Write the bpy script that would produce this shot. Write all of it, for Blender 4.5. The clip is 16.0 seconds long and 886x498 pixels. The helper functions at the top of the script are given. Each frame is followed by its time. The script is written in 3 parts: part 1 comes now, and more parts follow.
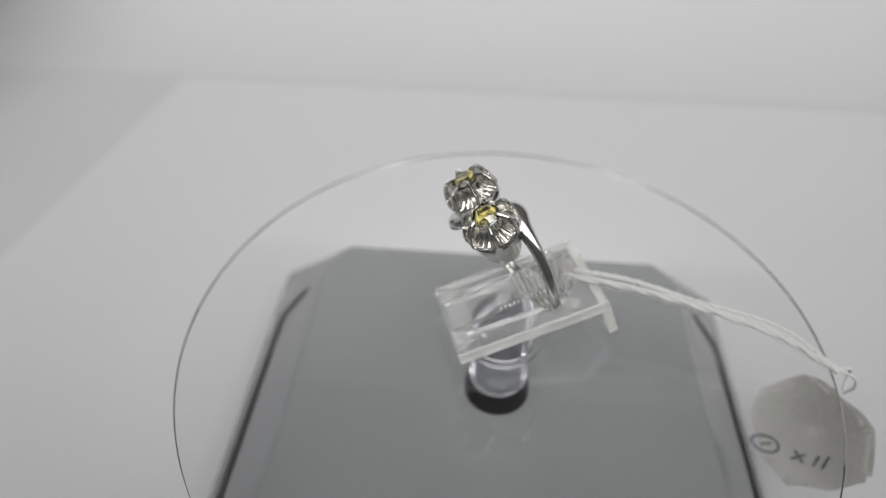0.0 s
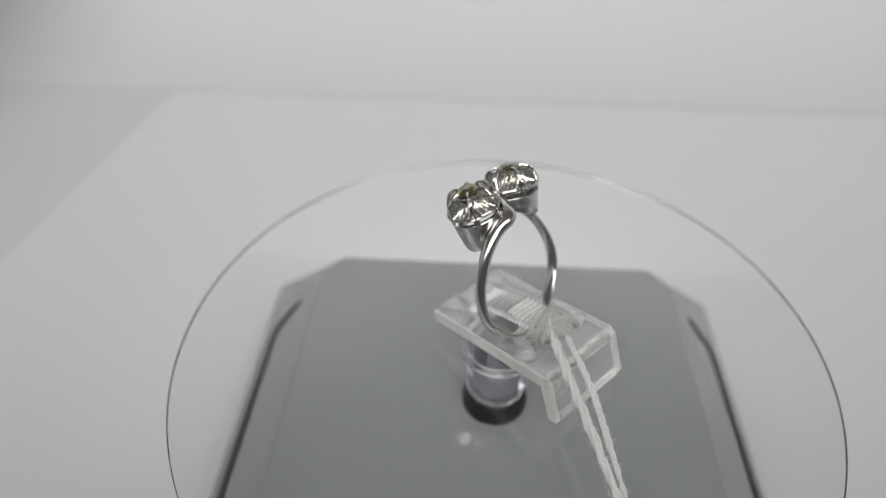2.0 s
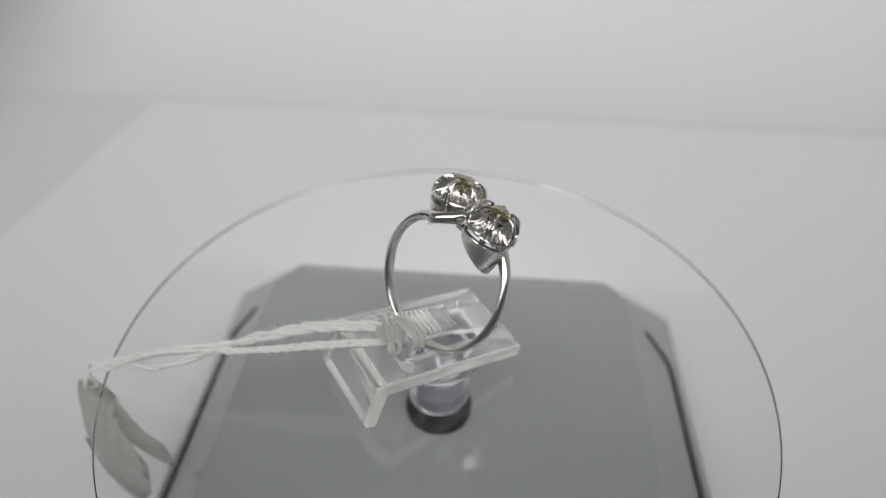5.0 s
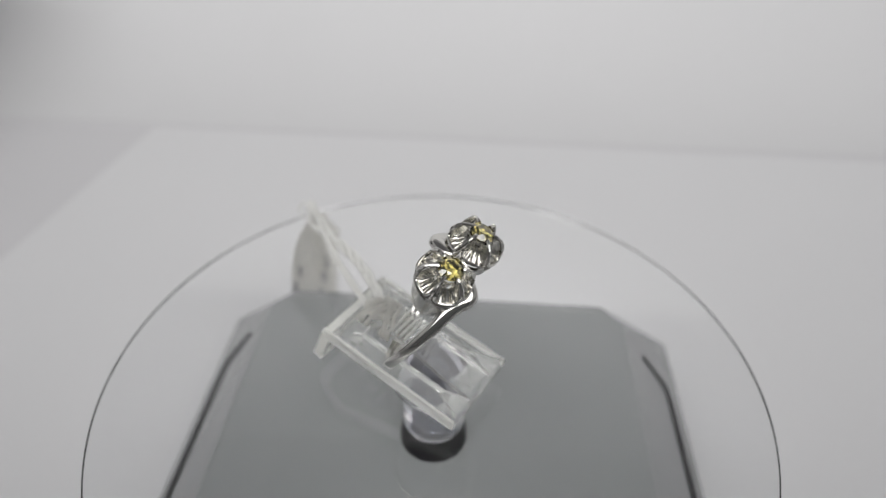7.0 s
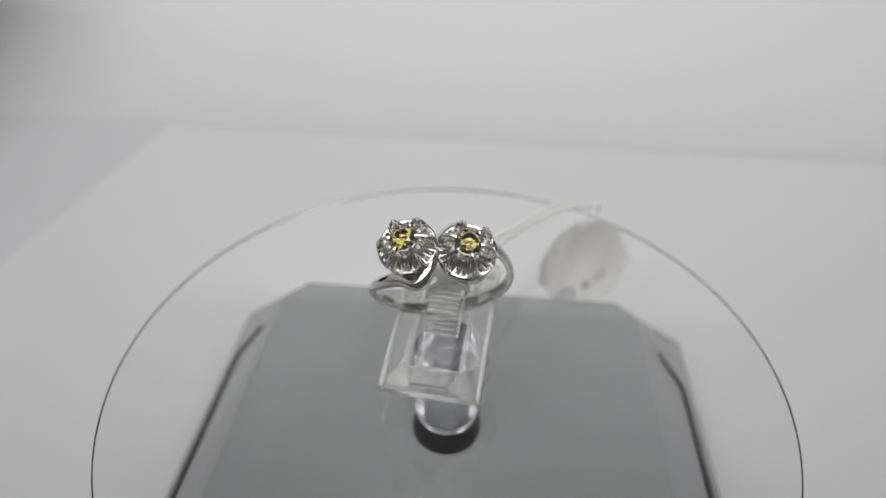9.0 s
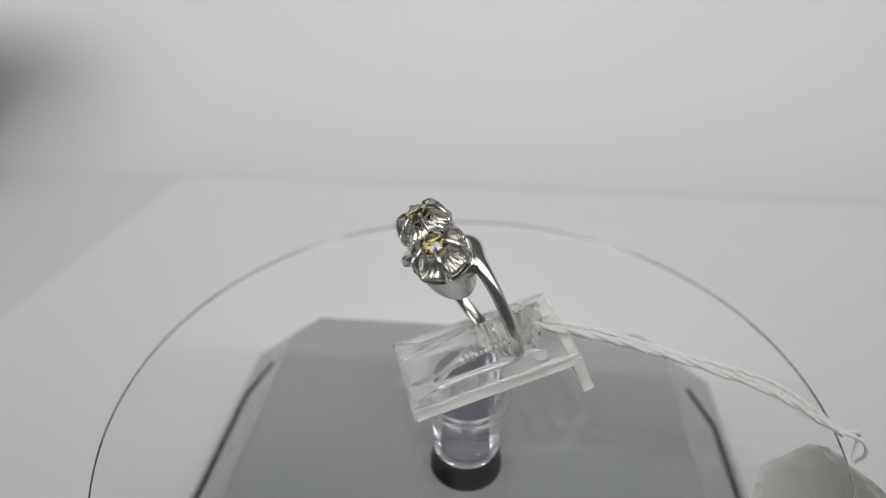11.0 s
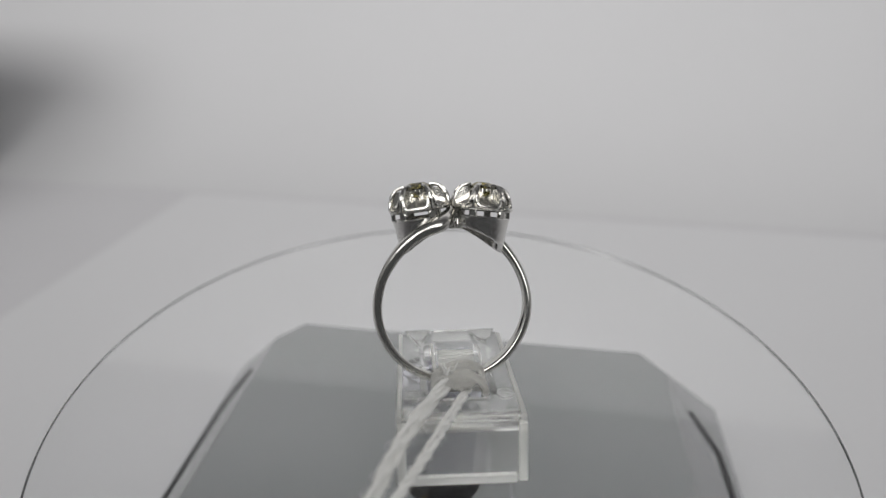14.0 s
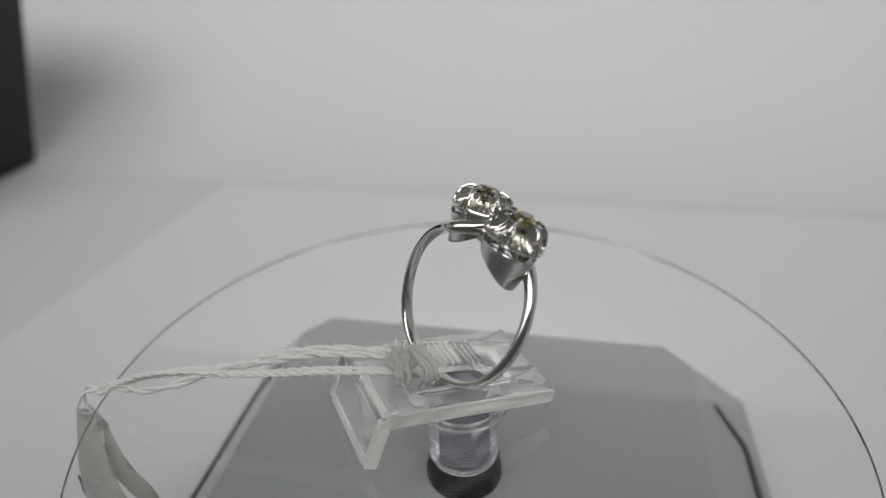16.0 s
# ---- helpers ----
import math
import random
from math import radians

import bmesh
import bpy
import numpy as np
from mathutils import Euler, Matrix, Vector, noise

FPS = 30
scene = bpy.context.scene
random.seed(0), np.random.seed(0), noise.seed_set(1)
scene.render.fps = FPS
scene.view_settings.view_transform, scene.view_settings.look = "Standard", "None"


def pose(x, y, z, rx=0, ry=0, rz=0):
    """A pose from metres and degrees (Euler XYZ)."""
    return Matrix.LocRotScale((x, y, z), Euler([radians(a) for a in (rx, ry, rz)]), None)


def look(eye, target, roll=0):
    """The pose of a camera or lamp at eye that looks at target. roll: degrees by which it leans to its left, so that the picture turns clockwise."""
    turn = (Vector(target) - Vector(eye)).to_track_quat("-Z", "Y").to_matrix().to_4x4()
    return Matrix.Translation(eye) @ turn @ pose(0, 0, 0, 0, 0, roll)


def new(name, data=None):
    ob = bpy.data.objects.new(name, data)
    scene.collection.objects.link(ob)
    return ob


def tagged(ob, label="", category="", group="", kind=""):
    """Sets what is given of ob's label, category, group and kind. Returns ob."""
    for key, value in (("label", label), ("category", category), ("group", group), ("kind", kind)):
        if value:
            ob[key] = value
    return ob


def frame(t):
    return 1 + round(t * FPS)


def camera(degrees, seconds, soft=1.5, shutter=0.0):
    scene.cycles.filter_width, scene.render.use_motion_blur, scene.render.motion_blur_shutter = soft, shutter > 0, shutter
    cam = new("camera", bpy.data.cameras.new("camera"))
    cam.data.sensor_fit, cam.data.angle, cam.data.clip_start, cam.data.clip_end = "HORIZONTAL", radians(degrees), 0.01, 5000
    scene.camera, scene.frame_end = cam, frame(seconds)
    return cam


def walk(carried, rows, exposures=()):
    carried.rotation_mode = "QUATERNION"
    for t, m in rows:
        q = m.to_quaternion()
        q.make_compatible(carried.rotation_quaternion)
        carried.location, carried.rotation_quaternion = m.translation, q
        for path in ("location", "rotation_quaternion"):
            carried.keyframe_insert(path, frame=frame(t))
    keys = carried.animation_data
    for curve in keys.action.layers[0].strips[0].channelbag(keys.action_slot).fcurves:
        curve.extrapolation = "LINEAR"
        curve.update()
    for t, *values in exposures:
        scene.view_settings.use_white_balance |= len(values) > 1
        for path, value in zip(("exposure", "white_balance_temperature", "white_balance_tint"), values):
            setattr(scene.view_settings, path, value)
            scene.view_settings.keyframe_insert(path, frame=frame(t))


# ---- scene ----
FOV = 68.31
cam = camera(FOV, 16.0, soft=1.15)
cam.data.dof.use_dof = True
cam.data.dof.focus_distance = 0.081
cam.data.dof.aperture_fstop = 13.0
PATH = [
    (0.0, pose(-0.00441, -0.06714, 0.08068, 46.861, -0.384, 4.740)),
    (0.5, pose(-0.00543, -0.06672, 0.08041, 46.703, 0.046, 3.938)),
    (1.0, pose(-0.00535, -0.06772, 0.07965, 47.464, -0.116, 3.773)),
    (1.5, pose(-0.00449, -0.06678, 0.07995, 47.395, -0.185, 4.065)),
    (2.0, pose(-0.00506, -0.06671, 0.07990, 47.807, -0.190, 3.479)),
    (2.5, pose(-0.00573, -0.06675, 0.07901, 48.232, -0.474, 3.252)),
    (3.0, pose(-0.00522, -0.06660, 0.07875, 48.027, -0.475, 3.387)),
    (3.5, pose(-0.00493, -0.06715, 0.07965, 48.311, -0.940, 2.874)),
    (4.0, pose(-0.00032, -0.06636, 0.07989, 48.194, -0.704, 3.188)),
    (4.5, pose(0.00193, -0.06719, 0.07872, 48.880, -1.296, 3.499)),
    (5.0, pose(0.00441, -0.06659, 0.07845, 49.194, -0.752, 4.200)),
    (7.5, pose(0.00521, -0.06641, 0.07842, 51.565, -0.628, 4.064)),
    (8.0, pose(0.00525, -0.06650, 0.07803, 50.789, -0.576, 4.494)),
    (10.5, pose(0.00251, -0.06892, 0.06957, 56.163, -0.640, 5.204)),
    (11.0, pose(0.00349, -0.06859, 0.06801, 57.713, 0.290, 5.550)),
    (11.5, pose(0.00436, -0.06921, 0.06630, 60.037, 0.439, 6.174)),
    (12.0, pose(0.00451, -0.06946, 0.06380, 60.868, 0.251, 6.038)),
    (12.5, pose(0.00631, -0.06827, 0.06265, 61.471, 0.038, 7.034)),
    (13.0, pose(0.00671, -0.06569, 0.06177, 61.142, 0.442, 6.671)),
    (13.5, pose(0.00729, -0.06548, 0.06045, 60.980, 0.049, 6.969)),
    (14.0, pose(0.00891, -0.06642, 0.05951, 61.239, -0.298, 7.933)),
    (14.5, pose(0.01081, -0.06546, 0.05974, 61.771, 0.361, 8.991)),
    (15.0, pose(0.01067, -0.06558, 0.06015, 62.212, 0.446, 9.643)),
    (15.5, pose(0.01117, -0.06688, 0.06039, 61.696, 0.785, 10.353)),
    (16.0, pose(0.01117, -0.06569, 0.06232, 59.579, 1.720, 10.361)),
]
walk(cam, PATH, exposures=[(0.0, 0.0), (10.5, 0.0), (11.7, -0.14), (14.0, -0.2), (16.0, -0.24)])

# ---------------------------------------------------------------- light
MM = 0.001
world = bpy.data.worlds.new("world")
scene.world = world
world.use_nodes = True
world.node_tree.nodes["Background"].inputs[0].default_value = (0.96, 0.98, 1.0, 1)
world.node_tree.nodes["Background"].inputs[1].default_value = 0.08


def area_light(name, size_x, size_y, power, colour, m):
    data = bpy.data.lights.new(name, "AREA")
    data.shape, data.size, data.size_y, data.energy, data.color = "RECTANGLE", size_x, size_y, power, colour
    ob = new(name, data)
    ob.matrix_world = m
    return ob


# unseen light added behind the camera; the narrow spread keeps the near floor dim
added_front_light = area_light("added_front_light", 0.80, 0.20, 1.33, (1.0, 0.99, 0.995), look((-0.02, -0.15, 0.30), (-0.05, 0.25, 0.115)))
added_front_light.data.spread = radians(118)


# ---------------------------------------------------------------- materials
def material(name, colour, rough=0.5, metal=0.0, grain=0.0, grain_scale=800.0, bump=0.0, bump_scale=1500.0, vary=0.0, vary_scale=25.0, coat=0.0, ior=1.5, transmission=0.0, rough_vary=0.0):
    m = bpy.data.materials.new(name)
    m.use_nodes = True
    tree = m.node_tree
    b = tree.nodes["Principled BSDF"]
    b.inputs["Roughness"].default_value = rough
    b.inputs["Metallic"].default_value = metal
    b.inputs["IOR"].default_value = ior
    b.inputs["Coat Weight"].default_value = coat
    b.inputs["Coat Roughness"].default_value = 0.06
    b.inputs["Transmission Weight"].default_value = transmission
    b.inputs["Base Color"].default_value = (*colour, 1)
    coords = tree.nodes.new("ShaderNodeTexCoord")

    def tex(scale, detail=4.0):
        n = tree.nodes.new("ShaderNodeTexNoise")
        n.inputs["Scale"].default_value = scale
        n.inputs["Detail"].default_value = detail
        tree.links.new(coords.outputs["Object"], n.inputs["Vector"])
        return n

    if grain or vary:
        g, v = tex(grain_scale), tex(vary_scale, 3.0)
        mixed = tree.nodes.new("ShaderNodeMath")
        mixed.operation = "MULTIPLY_ADD"
        mixed.inputs[1].default_value = grain
        tree.links.new(g.outputs["Fac"], mixed.inputs[0])
        scaled = tree.nodes.new("ShaderNodeMath")
        scaled.operation = "MULTIPLY_ADD"
        scaled.inputs[1].default_value = vary
        scaled.inputs[2].default_value = 1.0 - 0.5 * grain - 0.5 * vary
        tree.links.new(v.outputs["Fac"], scaled.inputs[0])
        tree.links.new(scaled.outputs[0], mixed.inputs[2])
        tint = tree.nodes.new("ShaderNodeVectorMath")
        tint.operation = "SCALE"
        tint.inputs[0].default_value = colour
        tree.links.new(mixed.outputs[0], tint.inputs["Scale"])
        tree.links.new(tint.outputs[0], b.inputs["Base Color"])
    if rough_vary:
        r = tex(grain_scale * 0.3)
        ramp = tree.nodes.new("ShaderNodeMapRange")
        ramp.inputs["To Min"].default_value = max(0.0, rough - rough_vary)
        ramp.inputs["To Max"].default_value = rough + rough_vary
        tree.links.new(r.outputs["Fac"], ramp.inputs["Value"])
        tree.links.new(ramp.outputs[0], b.inputs["Roughness"])
    if bump:
        h = tex(bump_scale)
        n = tree.nodes.new("ShaderNodeBump")
        n.inputs["Strength"].default_value = bump
        n.inputs["Distance"].default_value = 0.0002
        tree.links.new(h.outputs["Fac"], n.inputs["Height"])
        tree.links.new(n.outputs[0], b.inputs["Normal"])
    return m


FLOOR_CLOTH = material("floor_cloth", (0.63, 0.625, 0.635), 0.85, grain=0.04, grain_scale=900, vary=0.06, vary_scale=8, bump=0.1, bump_scale=2500)
PAPER_FLOOR = material("white_paper", (0.70, 0.70, 0.705), 0.7, grain=0.03, grain_scale=600, vary=0.05, vary_scale=9, bump=0.05)
SWEEP_CLOTH = material("sweep_cloth", (0.665, 0.665, 0.668), 0.85, grain=0.04, grain_scale=900, vary=0.05, vary_scale=7)
# grey stands in for the dimness above the booth, met only in reflections
ROOM_GREY = material("dim_room_grey", (0.27, 0.27, 0.275), 0.8, grain=0.05, grain_scale=500, vary=0.1, vary_scale=6)
TENT_CLOTH = material("white_cloth", (0.70, 0.70, 0.70), 0.85, grain=0.04, grain_scale=900, vary=0.06, vary_scale=7)
GREY_PLASTIC = material("grey_plastic", (0.205, 0.212, 0.212), 0.24, grain=0.03, grain_scale=400, vary=0.08, vary_scale=30, coat=0.35)
DARK_PLASTIC = material("dark_plastic", (0.006, 0.006, 0.007), 0.42, grain=0.2, grain_scale=900, rough_vary=0.1, ior=1.3)
SHAFT = material("dark_steel", (0.30, 0.31, 0.34), 0.22, metal=0.9, grain=0.1, grain_scale=1500)
DISC_ACRYLIC = material("clear_sheet", (0.985, 0.99, 0.988), 0.0, ior=1.46, transmission=1.0)
ACRYLIC = material("clear_acrylic", (0.985, 0.99, 0.988), 0.0, ior=1.42, transmission=1.0)
ROD_ACRYLIC = material("rod_acrylic", (0.94, 0.94, 0.98), 0.03, ior=1.45, transmission=0.94)
MOULDED = material("moulded_acrylic", (0.975, 0.98, 0.965), 0.03, ior=1.42, transmission=0.93, bump=0.10, bump_scale=380)
FROSTED = material("frosted_acrylic", (0.94, 0.94, 0.91), 0.28, ior=1.40, transmission=0.78, bump=0.3, bump_scale=1800)
PALE_PLASTIC = material("pale_plastic", (0.55, 0.55, 0.58), 0.4, vary=0.1, vary_scale=300)
KNOT_GLUE = material("glued_cotton", (0.93, 0.92, 0.87), 0.35, transmission=0.62, ior=1.35, bump=0.4, bump_scale=1800)
WHITE_GOLD = material("white_gold", (0.66, 0.65, 0.615), 0.14, metal=1.0, grain=0.04, grain_scale=3000, rough_vary=0.05, bump=0.04, bump_scale=900)
WHITE_GOLD_BRUSHED = material("white_gold_satin", (0.69, 0.68, 0.655), 0.20, metal=1.0, grain=0.05, grain_scale=2500, rough_vary=0.07, bump=0.08, bump_scale=1500)
BRIGHT_GOLD = material("bright_cut_gold", (0.74, 0.725, 0.67), 0.23, metal=1.0, grain=0.06, grain_scale=2500, rough_vary=0.06)
GEM = material("champagne_gem", (0.33, 0.28, 0.08), 0.0, ior=2.4, transmission=1.0)
CORD = material("white_cotton", (0.82, 0.82, 0.79), 0.8, grain=0.15, grain_scale=2500, vary=0.08, vary_scale=120, bump=0.4, bump_scale=3000)
TAG_PAPER = material("tag_paper", (0.80, 0.79, 0.75), 0.55, transmission=0.3, grain=0.05, grain_scale=900, vary=0.10, vary_scale=90, bump=0.12, bump_scale=1200)
INK = material("blue_black_ink", (0.035, 0.04, 0.09), 0.5, grain=0.2, grain_scale=1500)
BLACK_PANEL = material("black_panel", (0.008, 0.008, 0.009), 0.6, grain=0.2, grain_scale=300)


# ---------------------------------------------------------------- building helpers (millimetres in, metres out)
def finish(bm, name, smooth=40):
    bmesh.ops.recalc_face_normals(bm, faces=bm.faces)
    me = bpy.data.meshes.new(name)
    for v in bm.verts:
        v.co *= MM
    if smooth:
        for e in bm.edges:
            e.smooth = len(e.link_faces) == 2 and e.calc_face_angle(0) < radians(smooth)
        for f in bm.faces:
            f.smooth = True
    bm.to_mesh(me)
    bm.free()
    return me


def part(name, bm, mat, parent=None, label="", smooth=40):
    me = finish(bm, name, smooth)
    me.materials.append(mat)
    ob = new(name, me)
    if parent:
        ob.parent = parent
    if label:
        ob["label"] = label
    return ob


def thing(name, label, category, group="", kind=""):
    return tagged(new(name), label, category, group, kind)


def box(size, at, turn=Matrix.Identity(3), bevel=0.0, segments=2):
    bm = bmesh.new()
    bmesh.ops.create_cube(bm, size=1)
    for v in bm.verts:
        v.co = Vector((v.co.x * size[0], v.co.y * size[1], v.co.z * size[2]))
    if bevel:
        bmesh.ops.bevel(bm, geom=bm.edges[:], offset=bevel, segments=segments, affect="EDGES", profile=0.5)
    for v in bm.verts:
        v.co = turn @ v.co + Vector(at)
    return bm


def lathe(profile, seg=96, closed=False):
    """Turns (r, z) pairs round the z axis."""
    bm = bmesh.new()
    rings = []
    for r, z in profile:
        if r < 1e-6:
            rings.append([bm.verts.new((0, 0, z))])
        else:
            rings.append([bm.verts.new((r * math.cos(2 * math.pi * k / seg), r * math.sin(2 * math.pi * k / seg), z)) for k in range(seg)])
    pairs = list(zip(rings, rings[1:])) + ([(rings[-1], rings[0])] if closed else [])
    for a, b in pairs:
        for k in range(seg):
            q = [a[k % len(a)], a[(k + 1) % len(a)], b[(k + 1) % len(b)], b[k % len(b)]]
            q = list(dict.fromkeys(q))
            if len(q) > 2:
                bm.faces.new(q)
    return bm


def move(bm, m):
    for v in bm.verts:
        v.co = m @ v.co
    return bm


def merge(*bms):
    out = bmesh.new()
    for b in bms:
        me = bpy.data.meshes.new("joined")
        b.to_mesh(me)
        b.free()
        out.from_mesh(me)
        bpy.data.meshes.remove(me)
    return out


def prism(outline, z0, z1, bevel=0.0):
    """A plate from a flat outline of (x, y)."""
    bm = bmesh.new()
    low = [bm.verts.new((x, y, z0)) for x, y in outline]
    high = [bm.verts.new((x, y, z1)) for x, y in outline]
    n = len(outline)
    bm.faces.new(low[::-1])
    bm.faces.new(high)
    for k in range(n):
        bm.faces.new((low[k], low[(k + 1) % n], high[(k + 1) % n], high[k]))
    if bevel:
        bmesh.ops.bevel(bm, geom=bm.edges[:], offset=bevel, segments=2, affect="EDGES", profile=0.5)
    return bm


def sweep(points, radius, seg=8, side=None, flat=1.0, caps=True):
    """A tube along points. radius: number or function of 0..1; side: a direction for the wide axis; flat: thickness over width."""
    pts = [Vector(p) for p in points]
    bm = bmesh.new()
    rings = []
    for i, p in enumerate(pts):
        t = (pts[min(i + 1, len(pts) - 1)] - pts[max(i - 1, 0)]).normalized()
        ref = Vector(side) if side is not None else (Vector((0, 0, 1)) if abs(t.z) < 0.9 else Vector((1, 0, 0)))
        a = (ref - t * ref.dot(t)).normalized()
        b = t.cross(a)
        r = radius(i / (len(pts) - 1)) if callable(radius) else radius
        rings.append([bm.verts.new(p + a * r * math.cos(2 * math.pi * k / seg) + b * r * flat * math.sin(2 * math.pi * k / seg)) for k in range(seg)])
    for a, b in zip(rings, rings[1:]):
        for k in range(seg):
            bm.faces.new((a[k], a[(k + 1) % seg], b[(k + 1) % seg], b[k]))
    if caps:
        bm.faces.new(rings[0][::-1])
        bm.faces.new(rings[-1])
    return bm


def spline(knots, n):
    """A smooth line through the knots."""
    k = [Vector(p) for p in knots]
    k = [2 * k[0] - k[1]] + k + [2 * k[-1] - k[-2]]
    out = []
    for i in range(1, len(k) - 2):
        a, b, c, d = k[i - 1:i + 3]
        for j in range(n):
            t = j / n
            out.append(0.5 * (2 * b + (c - a) * t + (2 * a - 5 * b + 4 * c - d) * t * t + (3 * b - a - 3 * c + d) * t ** 3))
    return out + [k[-2]]


def basis(x, y, z, at):
    m = Matrix((x, y, z)).transposed().to_4x4()
    m.translation = at
    return m


# ---------------------------------------------------------------- the light tent
FLOOR = -50.0
LEFT, RIGHT, BACK, FRONT, TOP = -430.0, 400.0, 258.0, -330.0, 395.0
WALL_TOP = 228.0


def surround():
    w, d = RIGHT - LEFT, BACK - FRONT
    cx, cy = (LEFT + RIGHT) / 2, (BACK + FRONT) / 2
    tagged(part("floor", box((w + 8, d + 8, 3), (cx, cy, FLOOR - 1.8)), FLOOR_CLOTH), "smooth white floor of the photo booth", "floor", kind="structure")
    for name, size, at in (("wall_north", (w + 8, 4), (cx, BACK + 2)), ("wall_west", (4, d), (LEFT - 2, cy)), ("wall_east", (4, d), (RIGHT + 2, cy))):
        white = WALL_TOP - FLOOR
        tagged(part(name, box((*size, white), (*at, FLOOR + white / 2)), TENT_CLOTH), "plain white wall of the photo booth", "wall", kind="structure")
        tagged(part(name + "_upper", box((*size, TOP - WALL_TOP), (*at, (TOP + WALL_TOP) / 2)), ROOM_GREY), "unseen grey wall standing in for the dim room above the white booth", "wall", kind="structure")
    tagged(part("ceiling", box((w + 8, d + 8, 4), (cx, cy, TOP + 2)), ROOM_GREY), "unseen grey ceiling standing in for the dim room above the photo booth", "ceiling", kind="structure")
    arc = [(math.sin(radians(a)), 1 - math.cos(radians(a))) for a in range(0, 91, 6)]
    bm = prism([(BACK - 92 + 92 * x, FLOOR - 0.1 + 92 * y) for x, y in arc] + [(BACK, FLOOR - 0.25), (BACK - 92, FLOOR - 0.25)], LEFT, RIGHT)
    move(bm, Matrix(((0, 0, 1, 0), (1, 0, 0, 0), (0, 1, 0, 0), (0, 0, 0, 1))))
    tagged(part("backdrop", bm, SWEEP_CLOTH, smooth=40), "white curved sweep between floor and back wall", "backdrop", kind="structure")
    sheet = part("paper_sheet", prism([(-127, 163), (190, 161), (205, -170), (-172, -170)], FLOOR - 0.3, FLOOR), PAPER_FLOOR)
    tagged(sheet, "large sheet of bright white paper on the floor", "paper")


# ---------------------------------------------------------------- the turntable's base
BOX_TOP = -15.2


def octagon(x, y, cx, cy, z, bm):
    """Eight corners of a rectangle with cut corners: half sizes x, y; the cuts begin at cx, cy."""
    return [bm.verts.new((a, b, z)) for a, b in ((cx, y), (-cx, y), (-x, cy), (-x, -cy), (-cx, -y), (cx, -y), (x, -cy), (x, cy))]


def loft(rows, bm):
    for a, b in zip(rows, rows[1:]):
        for k in range(8):
            bm.faces.new((a[k], a[(k + 1) % 8], b[(k + 1) % 8], b[k]))
    bm.faces.new(rows[0])
    bm.faces.new(rows[-1][::-1])


def base():
    ob = thing("turntable", "grey glossy plastic turntable with sloping sides and cut corners", "turntable")
    bm = bmesh.new()
    loft([octagon(35.5, 33.6, 31.6, 28.6, BOX_TOP, bm), octagon(36.1, 34.0, 32.1, 28.9, BOX_TOP - 0.6, bm), octagon(51.0, 44.3, 50.2, 43.2, -35.2, bm), octagon(51.6, 44.9, 50.8, 43.8, -36.4, bm), octagon(51.6, 44.9, 50.8, 43.8, FLOOR, bm)], bm)
    bmesh.ops.bevel(bm, geom=bm.edges[:], offset=0.25, segments=2, affect="EDGES", profile=0.5)
    part("shell", bm, GREY_PLASTIC, ob, "grey gloss shell with sloping flanks", smooth=20)

    def flank(s, q, y, lift):
        return Vector((s * (35.5 + 15.5 * q), y, BOX_TOP - 20 * q)) + Vector((s * 0.79, 0, 0.613)) * lift

    for s in (-1, 1):
        # a raised dark strip stands in for the shadow line round the flank's inset
        bm = bmesh.new()
        rows = []
        for y0, y1, q0, q1 in ((26.6, 25.9, 0.30, 0.33), (26.2, 24.2, 0.69, 0.77), (21.0, 21.0, 0.70, 0.79), (-20.0, -20.0, 0.69, 0.82), (-41.5, -41.5, 0.69, 0.83)):
            rows.append([bm.verts.new(flank(s, q0, y1, -0.1)), bm.verts.new(flank(s, q1, y0, -0.1)), bm.verts.new(flank(s, q1, y0, 0.35)), bm.verts.new(flank(s, q0, y1, 0.35))])
        for a, b in zip(rows, rows[1:]):
            for k in range(4):
                bm.faces.new((a[k], a[(k + 1) % 4], b[(k + 1) % 4], b[k]))
        bm.faces.new(rows[0])
        bm.faces.new(rows[-1][::-1])
        part("shadow_strip", bm, DARK_PLASTIC, ob, "dark strip standing in for the shadow line on the flank", smooth=0)
    return ob


# ---------------------------------------------------------------- what turns
def disc():
    ob = thing("turntable_disc", "round clear acrylic turntable disc above the grey base", "disc")
    r, t = 50.0, 1.0
    plain = part("sheet", lathe([(6.4, 0), (r - 0.08, 0), (r, -0.08), (r, -t + 0.08), (r - 0.08, -t), (6.4, -t)], 192, closed=True), DISC_ACRYLIC, ob, "clear acrylic sheet", smooth=30)
    collar = part("collar", lathe([(5.3, 0.0), (6.36, 0.0), (6.36, -t), (5.3, -t)], 96, closed=True), DISC_ACRYLIC, ob, "clear collar round the hub", smooth=30)
    plain.visible_shadow = collar.visible_shadow = False
    return ob


def tube_mesh():
    bm = lathe([(0, -10.8), (4.5, -10.8), (4.95, -10.5), (5.05, -10.0), (5.05, 2.9), (4.9, 3.1), (0, 3.1)], 64)
    for v in bm.verts:
        if v.co.z > 2:
            v.co.z += 0.95 + 0.235 * (v.co.x * math.cos(CLIP_AZ) + v.co.y * math.sin(CLIP_AZ)) - 0.2
    return bm


